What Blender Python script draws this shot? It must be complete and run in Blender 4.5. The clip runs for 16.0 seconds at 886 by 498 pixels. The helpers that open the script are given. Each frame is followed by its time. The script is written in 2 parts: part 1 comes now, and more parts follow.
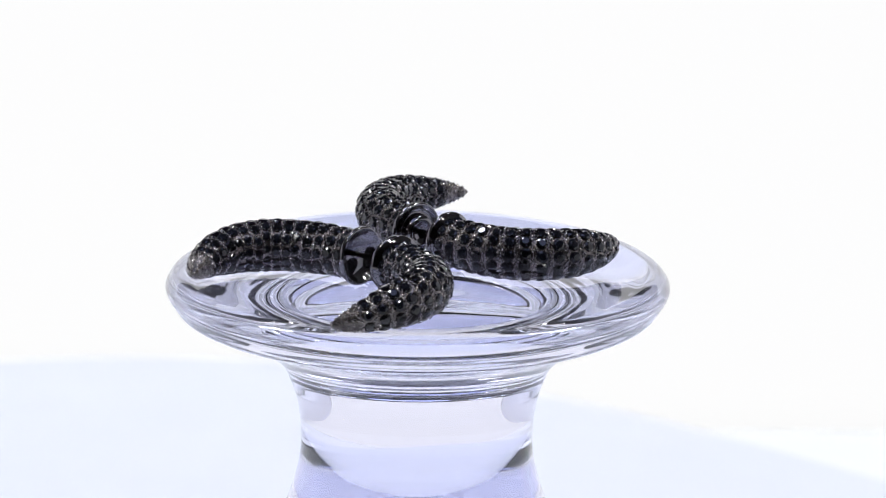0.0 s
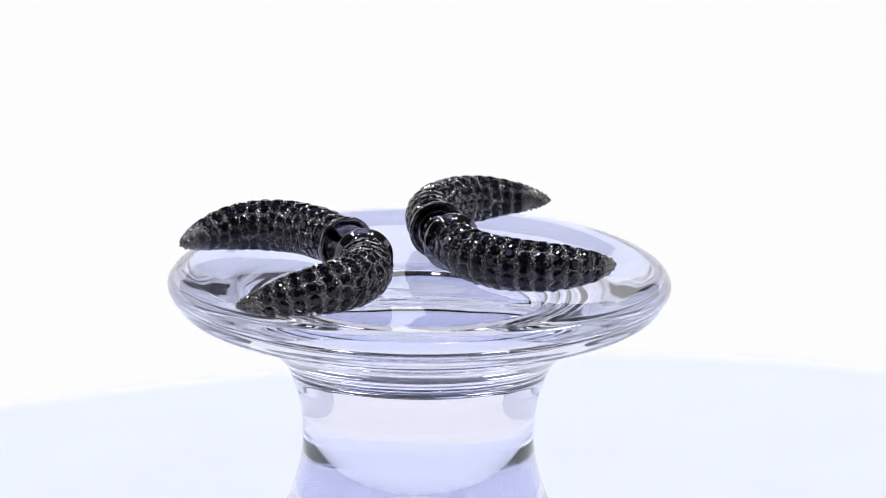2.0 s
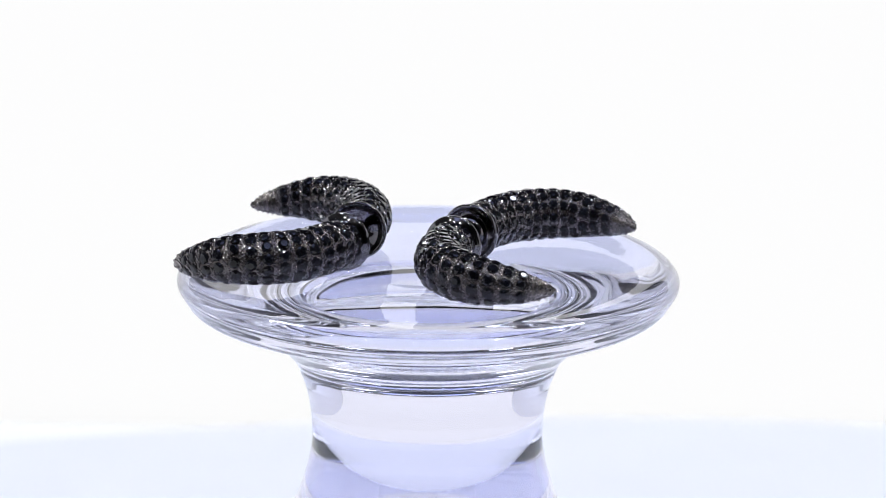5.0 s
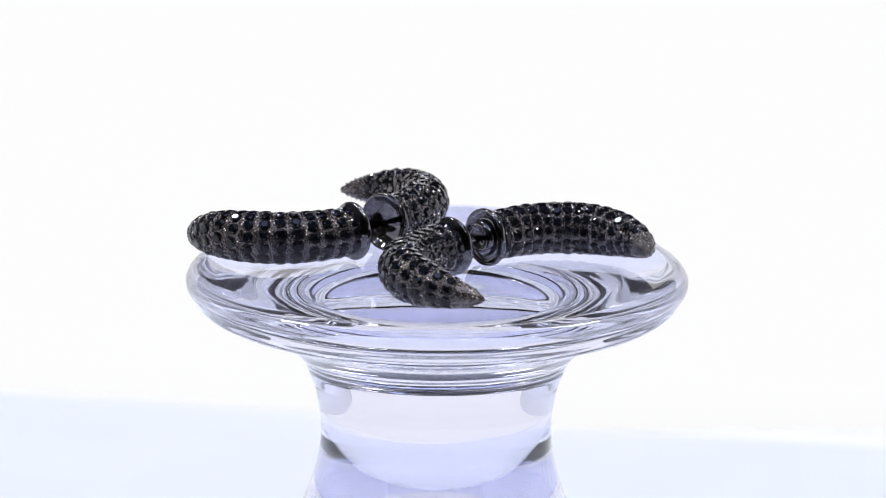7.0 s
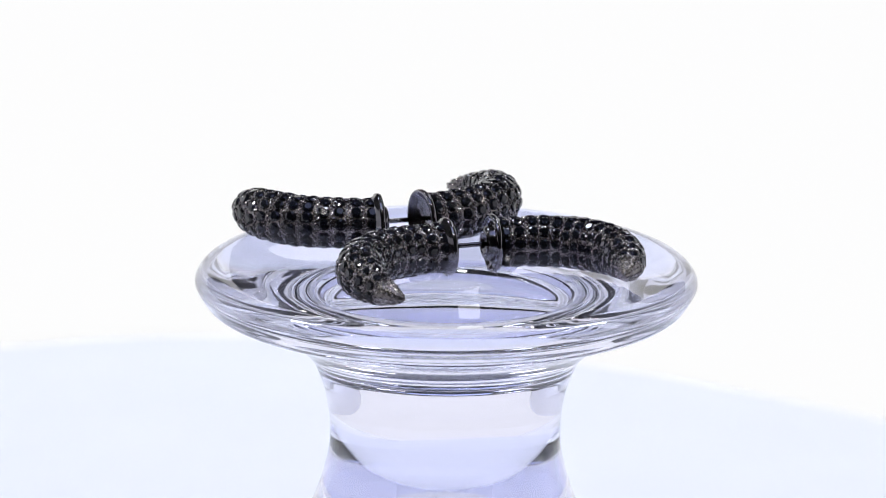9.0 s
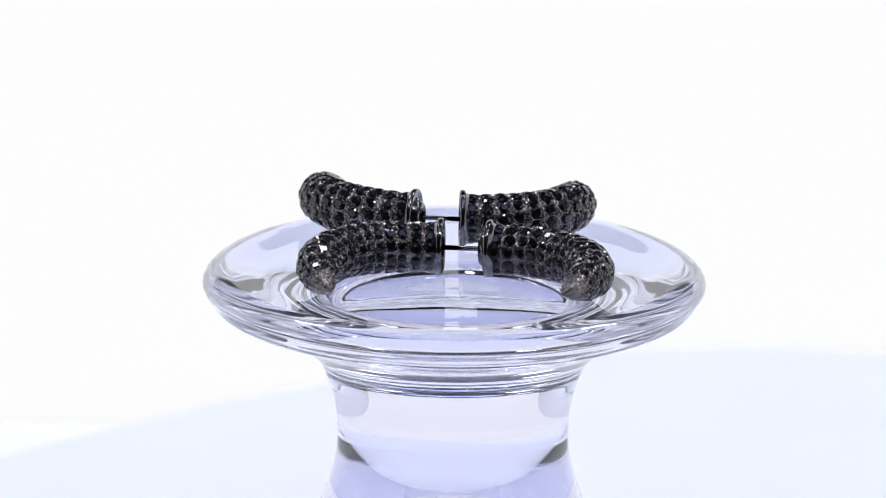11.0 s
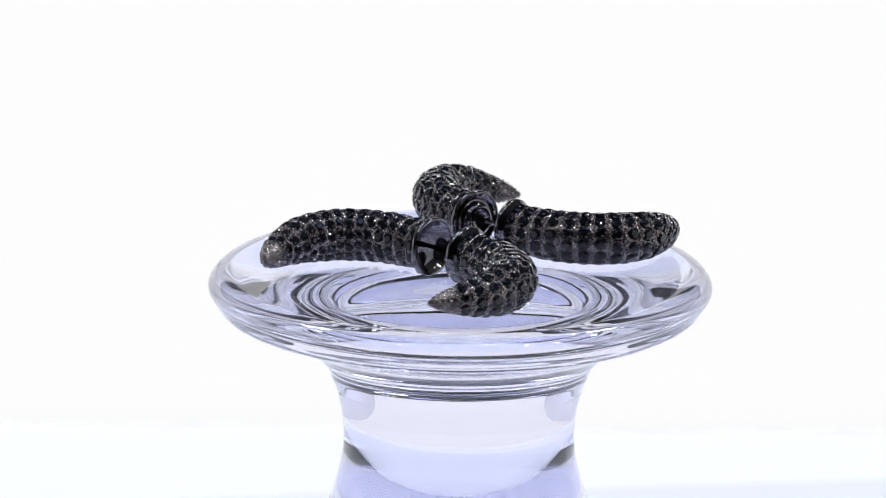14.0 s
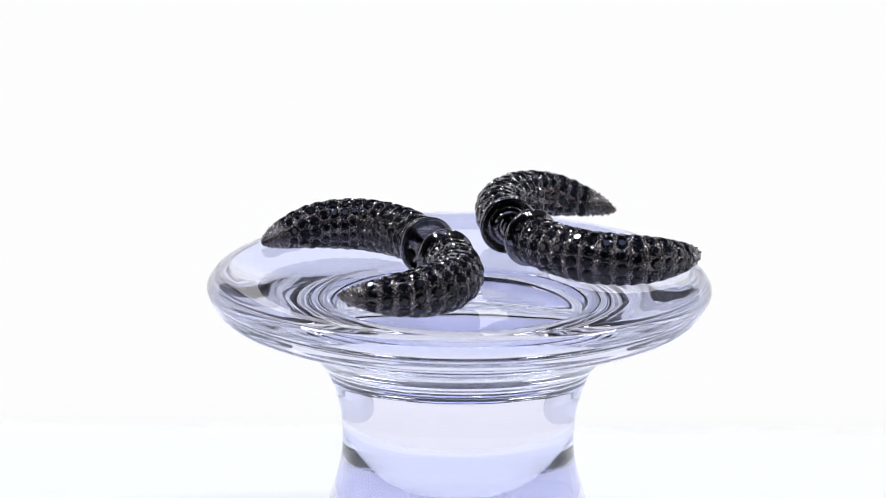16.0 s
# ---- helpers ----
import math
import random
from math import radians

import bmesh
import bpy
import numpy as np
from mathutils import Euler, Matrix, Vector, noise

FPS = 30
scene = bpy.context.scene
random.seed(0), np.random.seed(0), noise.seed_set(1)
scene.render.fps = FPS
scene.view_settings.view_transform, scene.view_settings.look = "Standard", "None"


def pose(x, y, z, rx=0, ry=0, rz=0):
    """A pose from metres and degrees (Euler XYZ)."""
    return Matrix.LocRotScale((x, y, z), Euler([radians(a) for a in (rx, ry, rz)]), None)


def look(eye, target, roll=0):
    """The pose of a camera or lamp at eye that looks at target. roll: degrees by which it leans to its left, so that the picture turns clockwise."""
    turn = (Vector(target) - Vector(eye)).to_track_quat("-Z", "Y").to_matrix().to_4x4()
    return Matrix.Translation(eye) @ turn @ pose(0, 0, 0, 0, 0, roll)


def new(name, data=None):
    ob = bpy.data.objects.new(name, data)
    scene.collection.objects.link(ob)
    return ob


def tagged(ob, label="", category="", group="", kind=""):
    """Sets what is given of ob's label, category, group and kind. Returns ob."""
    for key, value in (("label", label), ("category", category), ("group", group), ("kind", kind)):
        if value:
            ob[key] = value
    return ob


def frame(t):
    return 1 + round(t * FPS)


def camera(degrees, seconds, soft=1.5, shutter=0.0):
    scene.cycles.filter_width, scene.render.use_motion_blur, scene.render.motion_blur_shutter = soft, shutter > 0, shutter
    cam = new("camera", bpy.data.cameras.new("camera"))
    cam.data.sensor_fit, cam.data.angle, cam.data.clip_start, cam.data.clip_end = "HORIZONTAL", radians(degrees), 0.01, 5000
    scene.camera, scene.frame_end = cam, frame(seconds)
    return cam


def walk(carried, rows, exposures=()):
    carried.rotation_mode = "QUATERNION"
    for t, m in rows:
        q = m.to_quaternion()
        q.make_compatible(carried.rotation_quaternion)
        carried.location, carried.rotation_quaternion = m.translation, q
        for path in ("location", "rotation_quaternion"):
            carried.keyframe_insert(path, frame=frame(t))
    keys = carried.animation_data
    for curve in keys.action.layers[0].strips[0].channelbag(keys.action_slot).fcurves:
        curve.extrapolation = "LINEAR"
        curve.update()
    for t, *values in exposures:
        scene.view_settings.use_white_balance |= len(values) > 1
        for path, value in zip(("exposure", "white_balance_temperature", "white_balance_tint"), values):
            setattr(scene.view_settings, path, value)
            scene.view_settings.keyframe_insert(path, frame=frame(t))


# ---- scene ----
cam = camera(8.5, 16.0, soft=0.85)
# a long lens on a tripod, 0.8 m from the turntable's axis
EYE = Vector((0.0, -0.8, 0.34))
YAW, PITCH, ROLL = radians(0.036), radians(15.496), 0.477
AIM = EYE + Vector((math.sin(YAW) * math.cos(PITCH), math.cos(YAW) * math.cos(PITCH), -math.sin(PITCH)))
walk(cam, [(0.0, look(EYE, AIM, ROLL)), (16.0, look(EYE, AIM, ROLL))])
cam.data.dof.use_dof = True
cam.data.dof.focus_distance = 0.822
cam.data.dof.aperture_fstop = 42.0

# ---- world and light ----
MM = 0.001
SPIN = 12.511            # degrees a second, clockwise from above

world = bpy.data.worlds.new("dim_studio")
world.use_nodes = True
world.node_tree.nodes["Background"].inputs["Color"].default_value = (0.72, 0.75, 1.0, 1)
world.node_tree.nodes["Background"].inputs["Strength"].default_value = 0.05
scene.world = world
scene.view_settings.exposure = 0.0
# clear glass needs long light paths
scene.cycles.max_bounces = 32
scene.cycles.transmission_bounces = 32
scene.cycles.glossy_bounces = 32
scene.cycles.caustics_refractive = False


def area_lamp(name, eye, target, size, watts, colour=(1, 1, 1), size_y=None):
    lamp = bpy.data.lights.new(name, "AREA")
    lamp.energy, lamp.size, lamp.color = watts, size, colour
    if size_y:
        lamp.shape, lamp.size_y = "RECTANGLE", size_y
    ob = new(name, lamp)
    ob.matrix_world = look(eye, target)
    return ob


# a wide pale blue softbox over the set, and small spotlights round it
area_lamp("softbox_lamp", (0.0, -0.20, 1.45), (0, -0.1, 0), 0.95, 3.4, (0.50, 0.57, 1.0), 0.70)
for sx, sy, sz in ((-0.42, -0.50, 1.2), (0.48, -0.42, 1.25), (-0.10, -0.70, 1.3), (0.16, -0.30, 1.35), (0.60, 0.1, 1.0), (-0.60, 0.15, 1.0),
                   (0.58, 0.55, 1.1), (-0.60, -0.25, 1.15), (0.30, 0.75, 1.15), (-0.38, 0.70, 1.15), (0.60, -0.3, 1.1), (-0.58, 0.5, 1.1)):
    area_lamp("spot_lamp", (sx, sy, sz), (0, 0.08, 0.0), 0.05, 1.03, (1.0, 0.985, 0.965))
# two added fill lamps, unseen, that wash the white side panels to brighten the glass
for side in (-1, 1):
    area_lamp("panel_fill_lamp", (side * 0.40, 0.55, 1.0), (side * 0.75, 0.70, 0.26), 0.22, 4.2, (0.80, 0.85, 1.0))



# ---- materials ----
def material(name):
    m = bpy.data.materials.new(name)
    m.use_nodes = True
    return m, m.node_tree.nodes, m.node_tree.links, m.node_tree.nodes["Principled BSDF"]


def add_noise(nodes, links, scale, detail=4.0, coords="Object"):
    tc = nodes.new("ShaderNodeTexCoord")
    nz = nodes.new("ShaderNodeTexNoise")
    nz.inputs["Scale"].default_value, nz.inputs["Detail"].default_value = scale, detail
    links.new(tc.outputs[coords], nz.inputs["Vector"])
    return nz


def ramp(nodes, links, source, stops):
    r = nodes.new("ShaderNodeValToRGB")
    r.color_ramp.elements[0].position, r.color_ramp.elements[0].color = stops[0][0], (*stops[0][1], 1)
    r.color_ramp.elements[1].position, r.color_ramp.elements[1].color = stops[1][0], (*stops[1][1], 1)
    links.new(source, r.inputs["Fac"])
    return r


def bump(nodes, links, source, bsdf, strength, distance):
    b = nodes.new("ShaderNodeBump")
    b.inputs["Strength"].default_value, b.inputs["Distance"].default_value = strength, distance
    links.new(source, b.inputs["Height"])
    links.new(b.outputs["Normal"], bsdf.inputs["Normal"])


def paper_material(name, low, high, rough=0.6):
    m, nodes, links, bsdf = material(name)
    n1 = add_noise(nodes, links, 35.0, 5.0)
    r = ramp(nodes, links, n1.outputs["Fac"], ((0.3, low), (0.7, high)))
    links.new(r.outputs["Color"], bsdf.inputs["Base Color"])
    n2 = add_noise(nodes, links, 1500.0, 3.0)
    bump(nodes, links, n2.outputs["Fac"], bsdf, 0.15, 0.0001)
    bsdf.inputs["Roughness"].default_value = rough
    return m


def glass_material():
    m, nodes, links, bsdf = material("lavender_glass")
    bsdf.inputs["Base Color"].default_value = (0.843, 0.85, 1.0, 1)
    bsdf.inputs["Transmission Weight"].default_value = 1.0
    bsdf.inputs["Roughness"].default_value = 0.0
    bsdf.inputs["IOR"].default_value = 1.5
    wide = add_noise(nodes, links, 55.0, 2.0)
    fine = add_noise(nodes, links, 190.0, 1.0)
    b = nodes.new("ShaderNodeBump")
    b.inputs["Strength"].default_value, b.inputs["Distance"].default_value = 0.07, 0.001
    links.new(wide.outputs["Fac"], b.inputs["Height"])
    bump(nodes, links, fine.outputs["Fac"], bsdf, 0.04, 0.0004)
    links.new(b.outputs["Normal"], bsdf.inputs["Normal"].links[0].from_node.inputs["Normal"])
    return m


def metal_material(name, low, high, rough, relief):
    m, nodes, links, bsdf = material(name)
    n1 = add_noise(nodes, links, 900.0, 4.0)
    r = ramp(nodes, links, n1.outputs["Fac"], ((0.35, low), (0.7, high)))
    links.new(r.outputs["Color"], bsdf.inputs["Base Color"])
    bsdf.inputs["Metallic"].default_value = 1.0
    bsdf.inputs["Roughness"].default_value = rough
    if relief:
        n2 = add_noise(nodes, links, 3200.0, 3.0)
        bump(nodes, links, n2.outputs["Fac"], bsdf, relief, 0.0002)
    return m


def gem_material():
    m, nodes, links, bsdf = material("black_stone")
    info = nodes.new("ShaderNodeObjectInfo")
    r = ramp(nodes, links, info.outputs["Random"], ((0.0, (0.002, 0.002, 0.003)), (1.0, (0.006, 0.007, 0.012))))
    links.new(r.outputs["Color"], bsdf.inputs["Base Color"])
    bsdf.inputs["Roughness"].default_value = 0.04
    bsdf.inputs["IOR"].default_value = 1.5
    return m


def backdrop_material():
    m, nodes, links, bsdf = material("glowing_backdrop")
    # near-black base; the paper's lit white is put in as an even glow
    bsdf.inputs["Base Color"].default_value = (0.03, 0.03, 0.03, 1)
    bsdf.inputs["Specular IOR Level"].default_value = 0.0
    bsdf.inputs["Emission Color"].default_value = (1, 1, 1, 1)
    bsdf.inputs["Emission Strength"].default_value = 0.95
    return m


CARD = paper_material("blue_white_card", (0.785, 0.815, 0.88), (0.805, 0.835, 0.9), 0.45)
TABLE = paper_material("white_table", (0.90, 0.915, 0.885), (0.91, 0.925, 0.895), 0.5)
WHITE = paper_material("white_panel_paint", (0.78, 0.78, 0.82), (0.82, 0.82, 0.86), 0.8)
DARK = paper_material("dark_room_paint", (0.018, 0.018, 0.02), (0.026, 0.026, 0.028), 0.8)
PALE = paper_material("grey_room_paint", (0.022, 0.022, 0.025), (0.03, 0.03, 0.034), 0.8)
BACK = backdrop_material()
GLASS = glass_material()
BLACK_METAL = metal_material("blackened_metal", (0.072, 0.065, 0.062), (0.225, 0.204, 0.196), 0.27, 0.6)
GRAIN_METAL = metal_material("grain_metal", (0.14, 0.129, 0.126), (0.45, 0.422, 0.412), 0.13, 0.0)
POLISHED = metal_material("polished_black_metal", (0.13, 0.126, 0.13), (0.18, 0.175, 0.18), 0.09, 0.0)
STONE = gem_material()


# ---- mesh helpers ----
def part(name, bm, mat, parent=None, label="", smooth=True):
    me = bpy.data.meshes.new(name)
    bm.to_mesh(me)
    bm.free()
    me.materials.append(mat)
    if smooth:
        for p in me.polygons:
            p.use_smooth = True
    ob = new(name, me)
    if parent:
        ob.parent = parent
    if label:
        tagged(ob, label)
    return ob


def shared(name, me, parent, m):
    ob = new(name, me)
    ob.parent = parent
    ob.matrix_local = m
    return ob


def lathe(profile, segments, closed=False):
    """Revolve (radius, height) points about z."""
    bm = bmesh.new()
    rings = []
    for r, z in profile:
        if r < 1e-7:
            rings.append([bm.verts.new((0, 0, z))])
        else:
            rings.append([bm.verts.new((r * math.cos(2 * math.pi * k / segments), r * math.sin(2 * math.pi * k / segments), z)) for k in range(segments)])
    pairs = list(zip(rings, rings[1:]))
    if closed:
        pairs.append((rings[-1], rings[0]))
    for a, b in pairs:
        for k in range(segments):
            n = (k + 1) % segments
            if len(a) == 1 and len(b) == 1:
                continue
            if len(a) == 1:
                bm.faces.new((a[0], b[k], b[n]))
            elif len(b) == 1:
                bm.faces.new((a[k], a[n], b[0]))
            else:
                bm.faces.new((a[k], a[n], b[n], b[k]))
    bmesh.ops.recalc_face_normals(bm, faces=bm.faces)
    return bm


def catmull(points, steps):
    """A smooth curve through points, with steps between each two."""
    pts = [np.array(p, float) for p in points]
    pts = [2 * pts[0] - pts[1]] + pts + [2 * pts[-1] - pts[-2]]
    out = []
    for i in range(1, len(pts) - 2):
        a, b, c, d = pts[i - 1:i + 3]
        for k in range(steps):
            t = k / steps
            out.append(0.5 * (2 * b + (c - a) * t + (2 * a - 5 * b + 4 * c - d) * t * t + (3 * b - a - 3 * c + d) * t ** 3))
    out.append(pts[-2])
    return out


# ---- the setting ----
def box(name, lo, hi, mat, label, category):
    bm = bmesh.new()
    bmesh.ops.create_cube(bm, size=1)
    for v in bm.verts:
        v.co = [lo[i] + (v.co[i] + 0.5) * (hi[i] - lo[i]) for i in range(3)]
    bmesh.ops.bevel(bm, geom=bm.edges[:], offset=0.002, segments=2, affect="EDGES")
    ob = part(name, bm, mat, smooth=False)
    return tagged(ob, label, category, kind="structure")


def build_setting():
    box("floor", (-2.1, -2.1, -0.92), (2.1, 2.1, -0.80), DARK, "dark studio floor under the display table", "floor")
    box("ceiling", (-2.1, -2.1, 1.8), (2.1, 2.1, 1.9), PALE, "dark grey studio ceiling above the set", "ceiling")
    box("wall_south", (-2.1, -2.2, -0.80), (2.1, -2.1, 1.8), DARK, "dark studio wall behind the camera", "wall")
    box("wall_north", (-2.1, 2.1, -0.80), (2.1, 2.2, 1.8), DARK, "dark studio wall behind the backdrop", "wall")
    box("wall_west", (-0.86, -2.1, -0.80), (-0.77, 2.1, 1.8), DARK, "dark studio side wall beyond the panel", "wall")
    box("wall_east", (0.77, -2.1, -0.80), (0.86, 2.1, 1.8), DARK, "dark studio side wall beyond the panel", "wall")
    # unseen panels, added so the glass picks up white from both sides
    box("panel_west", (-0.768, -0.74, -0.05), (-0.757, 1.25, 0.46), WHITE, "low white reflector panel added out of view beside the table", "panel")
    box("panel_east", (0.757, -0.74, -0.05), (0.768, 1.25, 0.46), WHITE, "low white reflector panel added out of view beside the table", "panel")
    box("display_table", (-0.755, -0.74, -0.05), (0.755, 0.318, -0.006), TABLE, "white table top below the turning card", "table")
    # a seamless sweep of white paper that rises behind the table, glowing by itself
    line = [(0.320, -0.006), (0.50, -0.006), (0.80, -0.005), (1.0, 0.02), (1.14, 0.10), (1.21, 0.21), (1.24, 0.30), (1.25, 0.39), (1.255, 0.46), (1.258, 0.53)]
    curve = catmull(line, 8)
    bm = bmesh.new()
    rows = []
    for y, z in curve:
        rows.append([bm.verts.new((x, y, z)) for x in (-0.755, 0.755)] + [bm.verts.new((x, y + 0.001, z - 0.002)) for x in (0.755, -0.755)])
    for a, b in zip(rows, rows[1:]):
        for k in range(4):
            n = (k + 1) % 4
            bm.faces.new((a[k], a[n], b[n], b[k]))
    bm.faces.new(rows[0])
    bm.faces.new(rows[-1])
    bmesh.ops.recalc_face_normals(bm, faces=bm.faces)
    tagged(part("backdrop", bm, BACK), "seamless white paper backdrop behind the table, made to glow evenly", "backdrop", kind="structure")


build_setting()


# ---- the turning card ----
# how its rough outline strays from a circle, in mm: cosine and sine for one to seven waves a turn
CARD_WAVES = ((-37.2, 13.0), (-0.1, 3.7), (12.5, -21.6), (-4.0, 13.2), (0.8, 2.4), (-5.6, -4.1), (1.3, -0.2))


def build_card():
    """A loosely cut round card with two blunt corners that lies on the turntable."""
    loop = []
    for k in range(180):
        a = 2.0 * k
        r = 291.7 + sum(p * math.cos(radians(n * a)) + q * math.sin(radians(n * a)) for n, (p, q) in enumerate(CARD_WAVES, 1))
        loop.append((r * MM * math.cos(radians(a)), r * MM * math.sin(radians(a))))
    bm = bmesh.new()
    top = [bm.verts.new((x, y, 0.0)) for x, y in loop]
    low = [bm.verts.new((x, y, -0.003)) for x, y in loop]
    bm.faces.new(top)
    bm.faces.new(list(reversed(low)))
    for i in range(len(top)):
        n = (i + 1) % len(top)
        bm.faces.new((top[i], low[i], low[n], top[n]))
    bmesh.ops.recalc_face_normals(bm, faces=bm.faces)
    thing = tagged(new("turntable_card"), "pale bluish white card turning on the turntable", "card")
    part("card", bm, CARD, thing, smooth=False)
    part("turntable_hub", lathe([(0, -0.0032), (0.09, -0.0032), (0.09, -0.0058), (0, -0.0058)], 64), TABLE, thing, "white round turntable plate", smooth=False)
    return thing


# ---- the glass stand ----
STAND = (-2.97, -0.15)     # its axis on the card, in mm
RIM = 113.0                # height of the rim's widest circle, in mm


def build_stand():
    keys = [(0, 1.9), (4, 1.89), (9, 1.84), (11, 1.8), (14.5, 1.74), (18.5, 1.66), (22.93, 1.63), (26.4, 1.74), (28.92, 1.93), (30.72, 2.04), (32.27, 2.04),
            (33.92, 1.7), (34.9, 0.8), (35.15, -0.2), (34.41, -1.51), (33.55, -2.69), (32.2, -3.38), (28.99, -4.57), (25.31, -6.06), (21.59, -8.35), (19.07,
            -10.72), (17.9, -13.09), (17.04, -15.55), (16.45, -18.65), (16.22, -22.25), (16.65, -26), (17.94, -30.5), (19.99, -35.5), (22.99, -41), (26.54, -46),
            (28.85, -49.6), (30, -53), (30.6, -58), (31.2, -80), (32.2, -106), (32.4, -111), (31.9, -112.7), (31, -113), (30, -112.6), (30.2, -110), (29.4, -90),
            (29, -62.37), (29, -55.17), (28.51, -52.65), (27.03, -50.4), (24.78, -48.92), (22.26, -48.43), (16.7, -48.96), (11.13, -49.33), (5.56, -49.55), (0,
            -49.63)]
    profile = [(max(0.0, r) * MM, z * MM) for r, z in catmull(keys, 5)]
    profile[0], profile[-1] = (0, profile[0][1]), (0, profile[-1][1])
    thing = tagged(new("glass_stand"), "clear lavender-tinted glass pedestal stand with rounded rim on a card", "display stand")
    ob = part("pedestal", lathe(profile, 192), GLASS, thing)
    ob.visible_shadow = False
    ob.location = (STAND[0] * MM, STAND[1] * MM, RIM * MM)
    return thing


# ---- the earrings ----
# centreline of one horn: along the pin, outwards, upwards (mm), and its radius there
HORN = [(0.0, 0.0, 0.0, 3.5), (2.6, 0.05, 0.0, 3.5), (6.2, 0.5, 0.0, 3.6), (10.0, 2.1, 0.0, 3.65), (13.0, 5.0, 0.0, 3.65), (14.8, 9.0, -0.1, 3.45), (15.15, 12.8, -0.3, 3.0),
        (14.7, 16.0, -0.6, 2.4), (13.9, 18.6, -0.85, 1.78), (13.1, 20.4, -1.05, 0.95), (12.75, 21.3, -1.1, 0.3)]


class Horn:
    """The swept shape of one horn; side is +1 or -1 along the pin."""

    def __init__(self, side, gap, along, out, droop):
        self.side = side
        pts = catmull(HORN, 24)
        self.c = np.array([(side * (p[0] * along + gap), p[1] * out, p[2] * droop) for p in pts])
        self.r = np.array([p[3] - 0.26 * min(1.0, p[3] / 2) for p in pts])
        d = np.linalg.norm(np.diff(self.c, axis=0), axis=1)
        self.s = np.concatenate([[0], np.cumsum(d)])
        self.length = self.s[-1]

    def at(self, s):
        c = np.array([np.interp(s, self.s, self.c[:, k]) for k in range(3)])
        h = 0.15
        a = np.array([np.interp(max(s - h, 0), self.s, self.c[:, k]) for k in range(3)])
        b = np.array([np.interp(min(s + h, self.length), self.s, self.c[:, k]) for k in range(3)])
        t = (b - a) / np.linalg.norm(b - a)
        up = np.array((0, 0, 1.0)) - t * t[2]
        up /= np.linalg.norm(up)
        return c, t, up, np.cross(t, up), float(np.interp(s, self.s, self.r)), float((np.interp(min(s + h, self.length), self.s, self.r) - np.interp(max(s - h, 0), self.s, self.r)) / (min(s + h, self.length) - max(s - h, 0)))

    def surface(self, s, angle, lift=0.0):
        """Place and outward normal on the skin, and the way along the horn."""
        c, t, up, out, r, slope = self.at(s)
        radial = math.cos(angle) * up + math.sin(angle) * out
        n = radial - slope * t
        n /= np.linalg.norm(n)
        return c + radial * (r + lift), n, t


def horn_body(h, rows, rings=170, around=40):
    """The skin, with low ridges of metal between the rows of stones."""
    bm = bmesh.new()
    prev = None
    for k in range(rings + 1):
        s = 0.25 + (h.length - 0.25) * k / rings
        near = min(abs(s - q) for q in rows)
        ridge = 0.13 * min(1.0, near / 0.9) ** 2
        ring = []
        for j in range(around):
            p, n, t = h.surface(s, 2 * math.pi * j / around, ridge - 0.1)
            ring.append(bm.verts.new(p * MM))
        if prev:
            for j in range(around):
                m = (j + 1) % around
                bm.faces.new((prev[j], prev[m], ring[m], ring[j]))
        prev = ring
    tip = bm.verts.new((h.c[-1] + (h.c[-1] - h.c[-2]) / np.linalg.norm(h.c[-1] - h.c[-2]) * 0.25) * MM)
    for j in range(around):
        bm.faces.new((prev[j], prev[(j + 1) % around], tip))
    bmesh.ops.recalc_face_normals(bm, faces=bm.faces)
    return bm


def stone_mesh(name, size):
    """A round brilliant-cut stone seen from above: table, crown facets and girdle. size: diameter in mm."""
    r = size / 2 * MM
    bm = bmesh.new()
    table = [bm.verts.new((0.58 * r * math.cos(math.pi * (2 * k + 1) / 8), 0.58 * r * math.sin(math.pi * (2 * k + 1) / 8), 0.30 * r)) for k in range(8)]
    mid = [bm.verts.new((0.84 * r * math.cos(math.pi * 2 * k / 8), 0.84 * r * math.sin(math.pi * 2 * k / 8), 0.17 * r)) for k in range(8)]
    rim = [bm.verts.new((r * math.cos(math.pi * (2 * k + 1) / 8), r * math.sin(math.pi * (2 * k + 1) / 8), 0.0)) for k in range(8)]
    low = [bm.verts.new((0.9 * r * math.cos(math.pi * (2 * k + 1) / 8), 0.9 * r * math.sin(math.pi * (2 * k + 1) / 8), -0.3 * r)) for k in range(8)]
    bm.faces.new(table)
    for k in range(8):
        p = (k - 1) % 8
        bm.faces.new((table[p], mid[k], table[k]))
        bm.faces.new((mid[k], rim[k], table[k]))
        bm.faces.new((table[k], rim[k], mid[(k + 1) % 8]))
        bm.faces.new((rim[p], rim[k], mid[k]))
        bm.faces.new((rim[p], low[p], low[k], rim[k]))
    bmesh.ops.recalc_face_normals(bm, faces=bm.faces)
    me = bpy.data.meshes.new(name)
    bm.to_mesh(me)
    bm.free()
    me.materials.append(STONE)
    return me


BALL_V, BALL_F = [], []


def bead_template():
    bm = bmesh.new()
    bmesh.ops.create_icosphere(bm, subdivisions=2, radius=1.0)
    for i, v in enumerate(bm.verts):
        v.index = i
        BALL_V.append(tuple(v.co))
    for f in bm.faces:
        BALL_F.append(tuple(v.index for v in f.verts))
    bm.free()


bead_template()


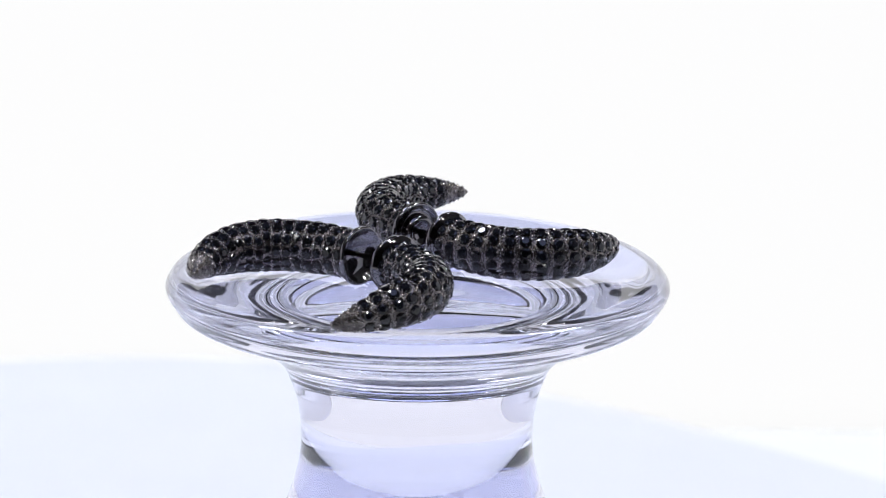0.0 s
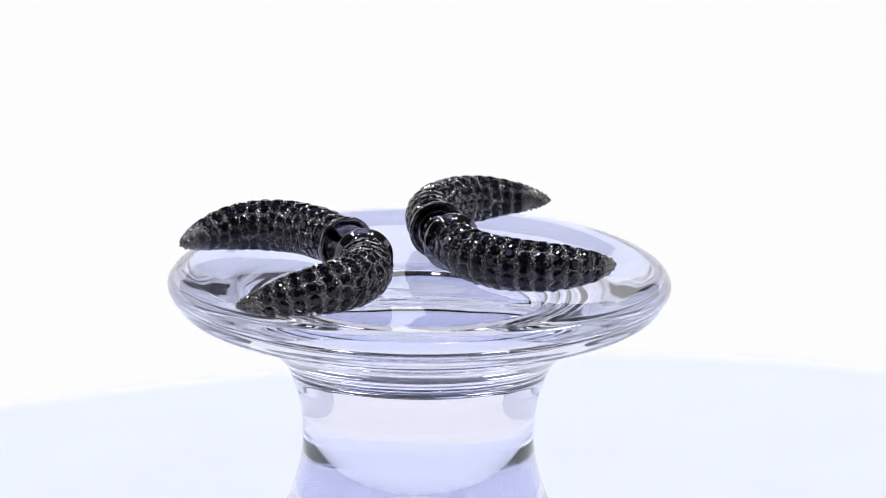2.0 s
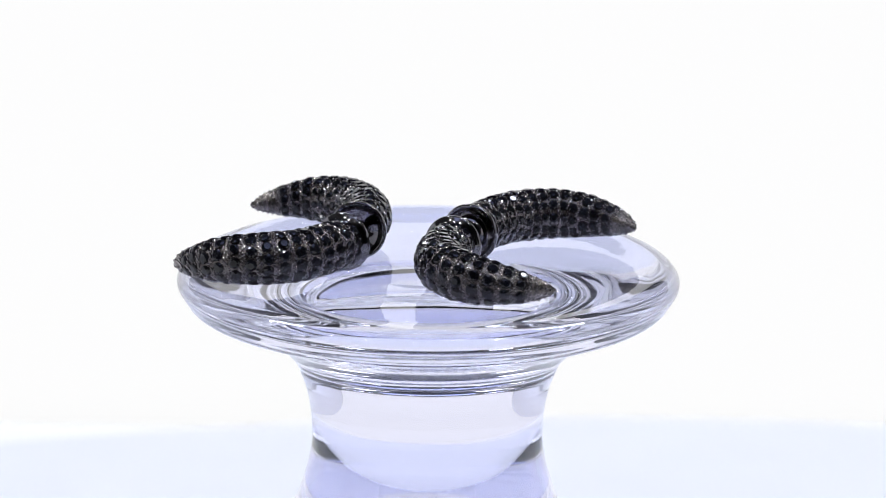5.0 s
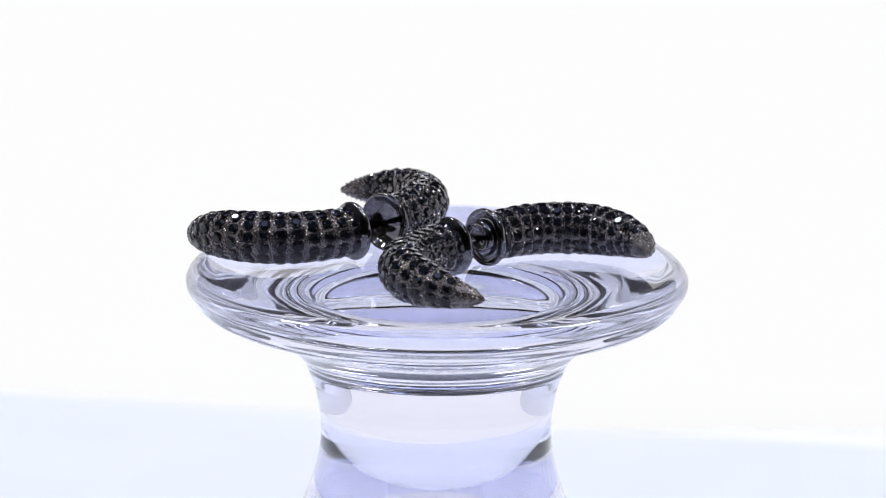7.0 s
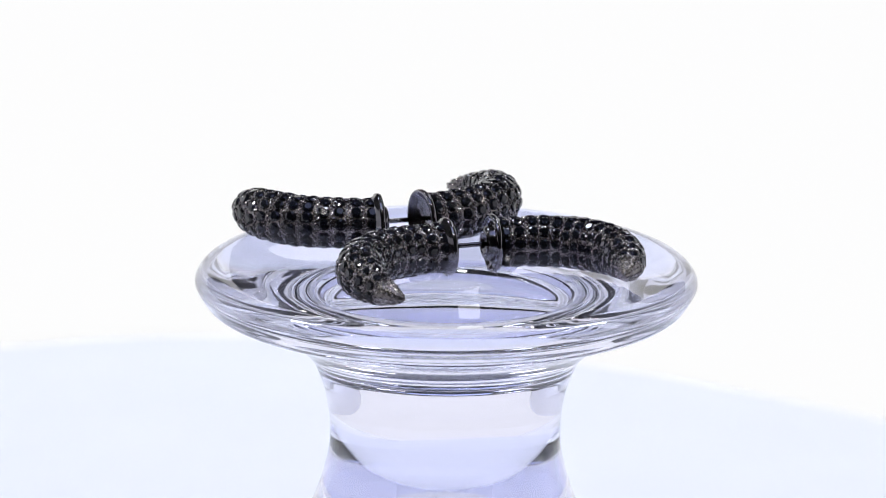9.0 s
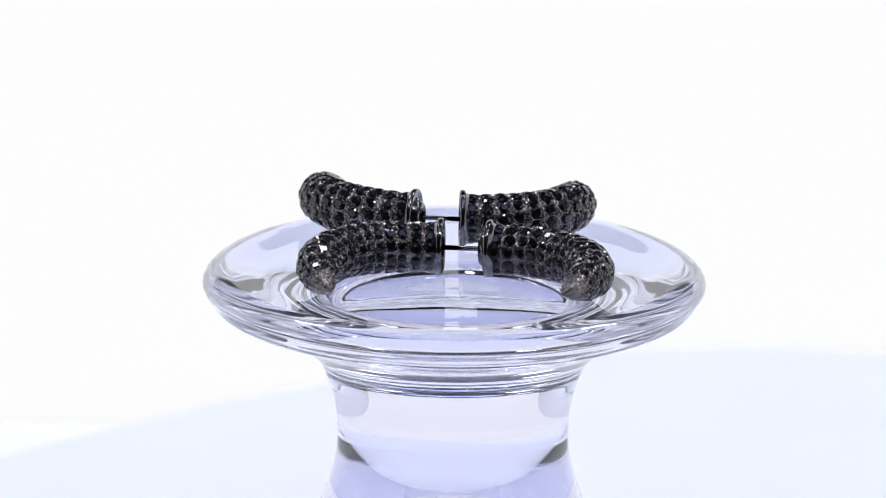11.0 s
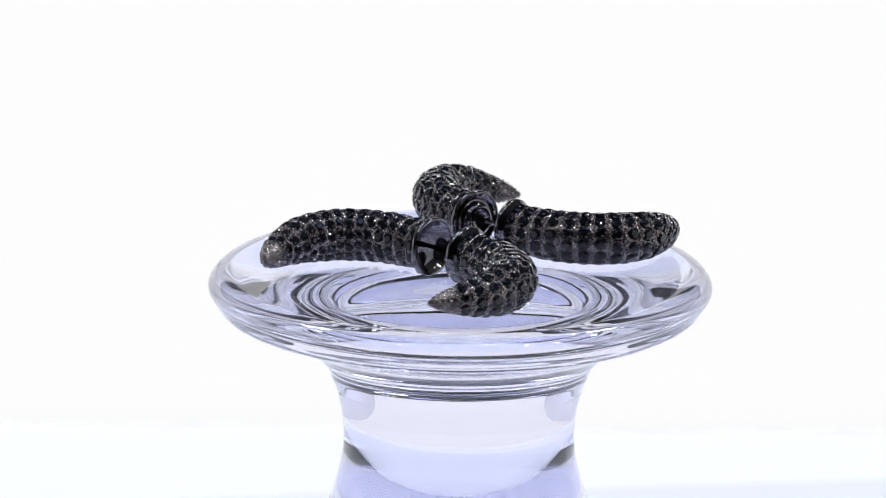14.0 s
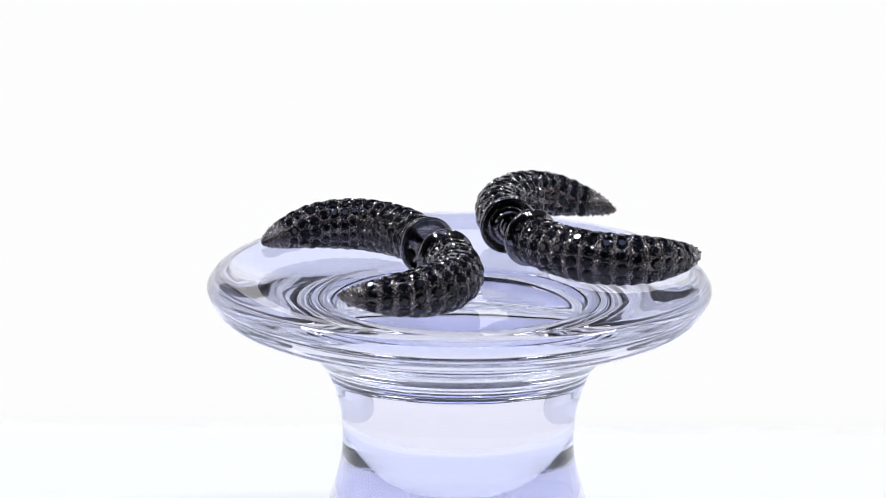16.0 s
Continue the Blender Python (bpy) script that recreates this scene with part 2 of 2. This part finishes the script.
def beads_mesh(name, spots, parent, label):
    """Small grains of metal, joined; spots: (place, radius) in mm."""
    verts, faces = [], []
    ball = np.array(BALL_V)
    for p, r in spots:
        base = len(verts)
        verts += list((np.array(p) + ball * r) * MM)
        faces += [tuple(base + i for i in f) for f in BALL_F]
    me = bpy.data.meshes.new(name)
    me.from_pydata([tuple(v) for v in verts], [], faces)
    me.materials.append(GRAIN_METAL)
    for p in me.polygons:
        p.use_smooth = True
    ob = new(name, me)
    ob.parent = parent
    return tagged(ob, label, kind="stuff")


def stone_spots(h, rng):
    """Rings of stones round the horn, and the grains between them."""
    spots, grains, rows = [], [], []
    s, start = 1.25, 0.3
    end = h.length - 4.4
    while s < end:
        r = h.at(s)[4]
        t0, t1 = h.at(s - 0.6)[1], h.at(s + 0.6)[1]
        bend = math.acos(min(1.0, float(np.dot(t0, t1)))) / 1.2
        pitch = 2.2 / (1 + bend * r * 0.62) * min(1.0, 0.62 + 0.38 * r / 2.9)
        top = 1.72 if r > 2.5 else 1.56 if r > 2.2 else 1.4
        count = max(6, round(2 * math.pi * r / (top * 1.07)))
        rows.append(s)
        for k in range(count):
            a = start + 2 * math.pi * k / count + rng.uniform(-0.03, 0.03)
            room = float(np.linalg.norm(h.surface(s + pitch / 2, a)[0] - h.surface(s - pitch / 2, a)[0]))
            size = min(top, room * 0.97) * rng.uniform(0.96, 1.03)
            spots.append((s + rng.uniform(-0.07, 0.07), a, size))
            half = math.pi / count
            for ds, da in ((0.5, -0.6), (0.5, 0.0), (0.5, 0.62), (0.36, 0.86), (-0.36, 0.9), (0.36, -0.88), (-0.36, -0.84), (0.62, 0.3), (0.4, -0.32)):
                if room > 1.35 or rng.random() < 0.55:
                    grains.append((s + ds * pitch + rng.uniform(-0.08, 0.08), a + (da + rng.uniform(-0.12, 0.12)) * half, rng.uniform(0.11, 0.195) * min(1.0, room / 1.5)))
        s += pitch
        start += rng.choice((0.0, 0.12, -0.1))
    return spots, grains, s, rows


def horn_parts(thing, side, gap, along, out, droop, yaw, shift, rng, stones):
    """yaw and shift: how far the horn is turned (degrees) and pushed aside (mm) from the pin's line."""
    h = Horn(side, gap, along, out, droop)
    spots, grains, end, rows = stone_spots(h, rng)
    horn = part("horn", horn_body(h, rows), BLACK_METAL, thing, "curved tapering horn in blackened metal")
    swing = pose(side * gap * MM, shift * MM, 0, 0, 0, yaw * side) @ pose(-side * gap * MM, 0, 0)
    horn.matrix_local = swing
    for s, a, size in spots:
        p, n, t = h.surface(s, a, 0.03)
        z = Vector(n)
        x = Vector(t) - z * z.dot(Vector(t))
        x.normalize()
        y = z.cross(x)
        tilt = Matrix.Rotation(rng.uniform(-0.09, 0.09), 4, "X") @ Matrix.Rotation(rng.uniform(-0.09, 0.09), 4, "Y") @ Matrix.Rotation(rng.uniform(0, 0.8), 4, "Z")
        m = Matrix(((x.x, y.x, z.x, p[0] * MM), (x.y, y.y, z.y, p[1] * MM), (x.z, y.z, z.z, p[2] * MM), (0, 0, 0, 1))) @ tilt
        me = min(stones, key=lambda q: abs(q[0] - size))[1]
        shared("stone", me, horn, m)
    balls = []
    for s, a, r in grains:
        if 0.4 < s < end:
            p, n, t = h.surface(s, a, 0.06)
            balls.append((p, r))
    # the tip is grained all over, without stones
    s, row = end - 0.55, 0
    while s < h.length - 0.1:
        r = h.at(s)[4]
        count = max(4, int(2 * math.pi * r / 0.78))
        for k in range(count):
            p, n, t = h.surface(s, 2 * math.pi * (k + 0.5 * (row % 2)) / count, 0.02)
            balls.append((p, rng.uniform(0.17, 0.215)))
        s += 0.68
        row += 1
    beads_mesh("grain_setting", balls, horn, "small metal grains that hold the stones")
    # collar at the pin's end
    turn = swing @ pose(side * gap * MM, 0, 0, 0, -90 * side, 0)
    rim = [(3.62, 0.22), (3.82, 0.38), (4.02, 0.33), (4.12, 0.1), (4.12, -0.2), (4.0, -0.42), (3.75, -0.52), (3.55, -0.95), (0, -1.6)]
    if side > 0:
        prof = [(0, -1.3), (1.5, -1.2), (2.6, -0.82), (3.3, -0.22)] + rim
        tag = "polished concave cup with a bright rim"
    else:
        # a round button stands proud of the disc, hollowed round the pin
        prof = [(0, 0.55), (0.7, 0.6), (1.15, 0.85), (1.5, 1.22), (1.8, 1.32), (2.1, 1.22), (2.35, 0.92), (2.47, 0.5), (2.5, 0.05), (2.6, -0.1), (3.1, -0.08), (3.4, 0.05)] + rim
        tag = "polished collar with a round button at the pin"
    ob = part("collar", lathe([(r * MM, z * MM) for r, z in prof], 72), POLISHED, thing, tag)
    ob.matrix_local = turn
    return horn


def build_earring(rng, near, far):
    """near and far: each horn's gap from the pin's middle (mm), stretch along and out, droop, yaw and shift."""
    thing = tagged(new("earring"), "double horn earring in blackened metal paved with black stones", "earring", "pair of earrings")
    stones = [(d, stone_mesh("stone", d)) for d in (0.85, 1.0, 1.15, 1.28, 1.4, 1.52, 1.6, 1.68, 1.76)]
    horn_parts(thing, 1, *near, rng, stones)
    horn_parts(thing, -1, *far, rng, stones)
    a, b = (-far[0] - 0.8) * MM, (near[0] + 1.2) * MM
    post = part("post", lathe([(0, a), (0.30 * MM, a + 0.05 * MM), (0.34 * MM, a + 0.2 * MM), (0.34 * MM, b - 0.1 * MM), (0, b)], 20), POLISHED, thing, "thin polished pin between the horns")
    post.matrix_local = pose(0, 0, 0, 0, 90, 0)
    return thing


card = build_card()
stand = build_stand()
earring_one = build_earring(random.Random(4), (2.883, 1.073, 0.905, 1.069, 6.304, 0.243), (3.862, 1.049, 0.904, 2.357, 8.607, -0.241))
earring_two = build_earring(random.Random(9), (3.330, 1.053, 0.911, 1.045, 2.178, 0.065), (3.376, 1.033, 0.920, 0.186, 2.404, -0.048))
# place of the pin's middle on the card (mm) and the way the pin points
EARRING_ONE = pose(-8.76 * MM, -9.21 * MM, 119.18 * MM, 0, 0, 132.59) @ pose(0, 0, 0, 0, 0.84, 0)
EARRING_TWO = pose(-1.05 * MM, 4.05 * MM, 118.97 * MM, 0, 0, -49.02) @ pose(0, 0, 0, 0, -0.12, 0)


# ---- what turns ----
def turning(thing, home):
    rows = []
    for k in range(65):
        t = k * 0.25
        rows.append((t, pose(0, 0, 0, 0, 0, -SPIN * t) @ home))
    walk(thing, rows)


def motions():
    turning(card, Matrix())
    turning(stand, Matrix())
    turning(earring_one, EARRING_ONE)
    turning(earring_two, EARRING_TWO)


motions()
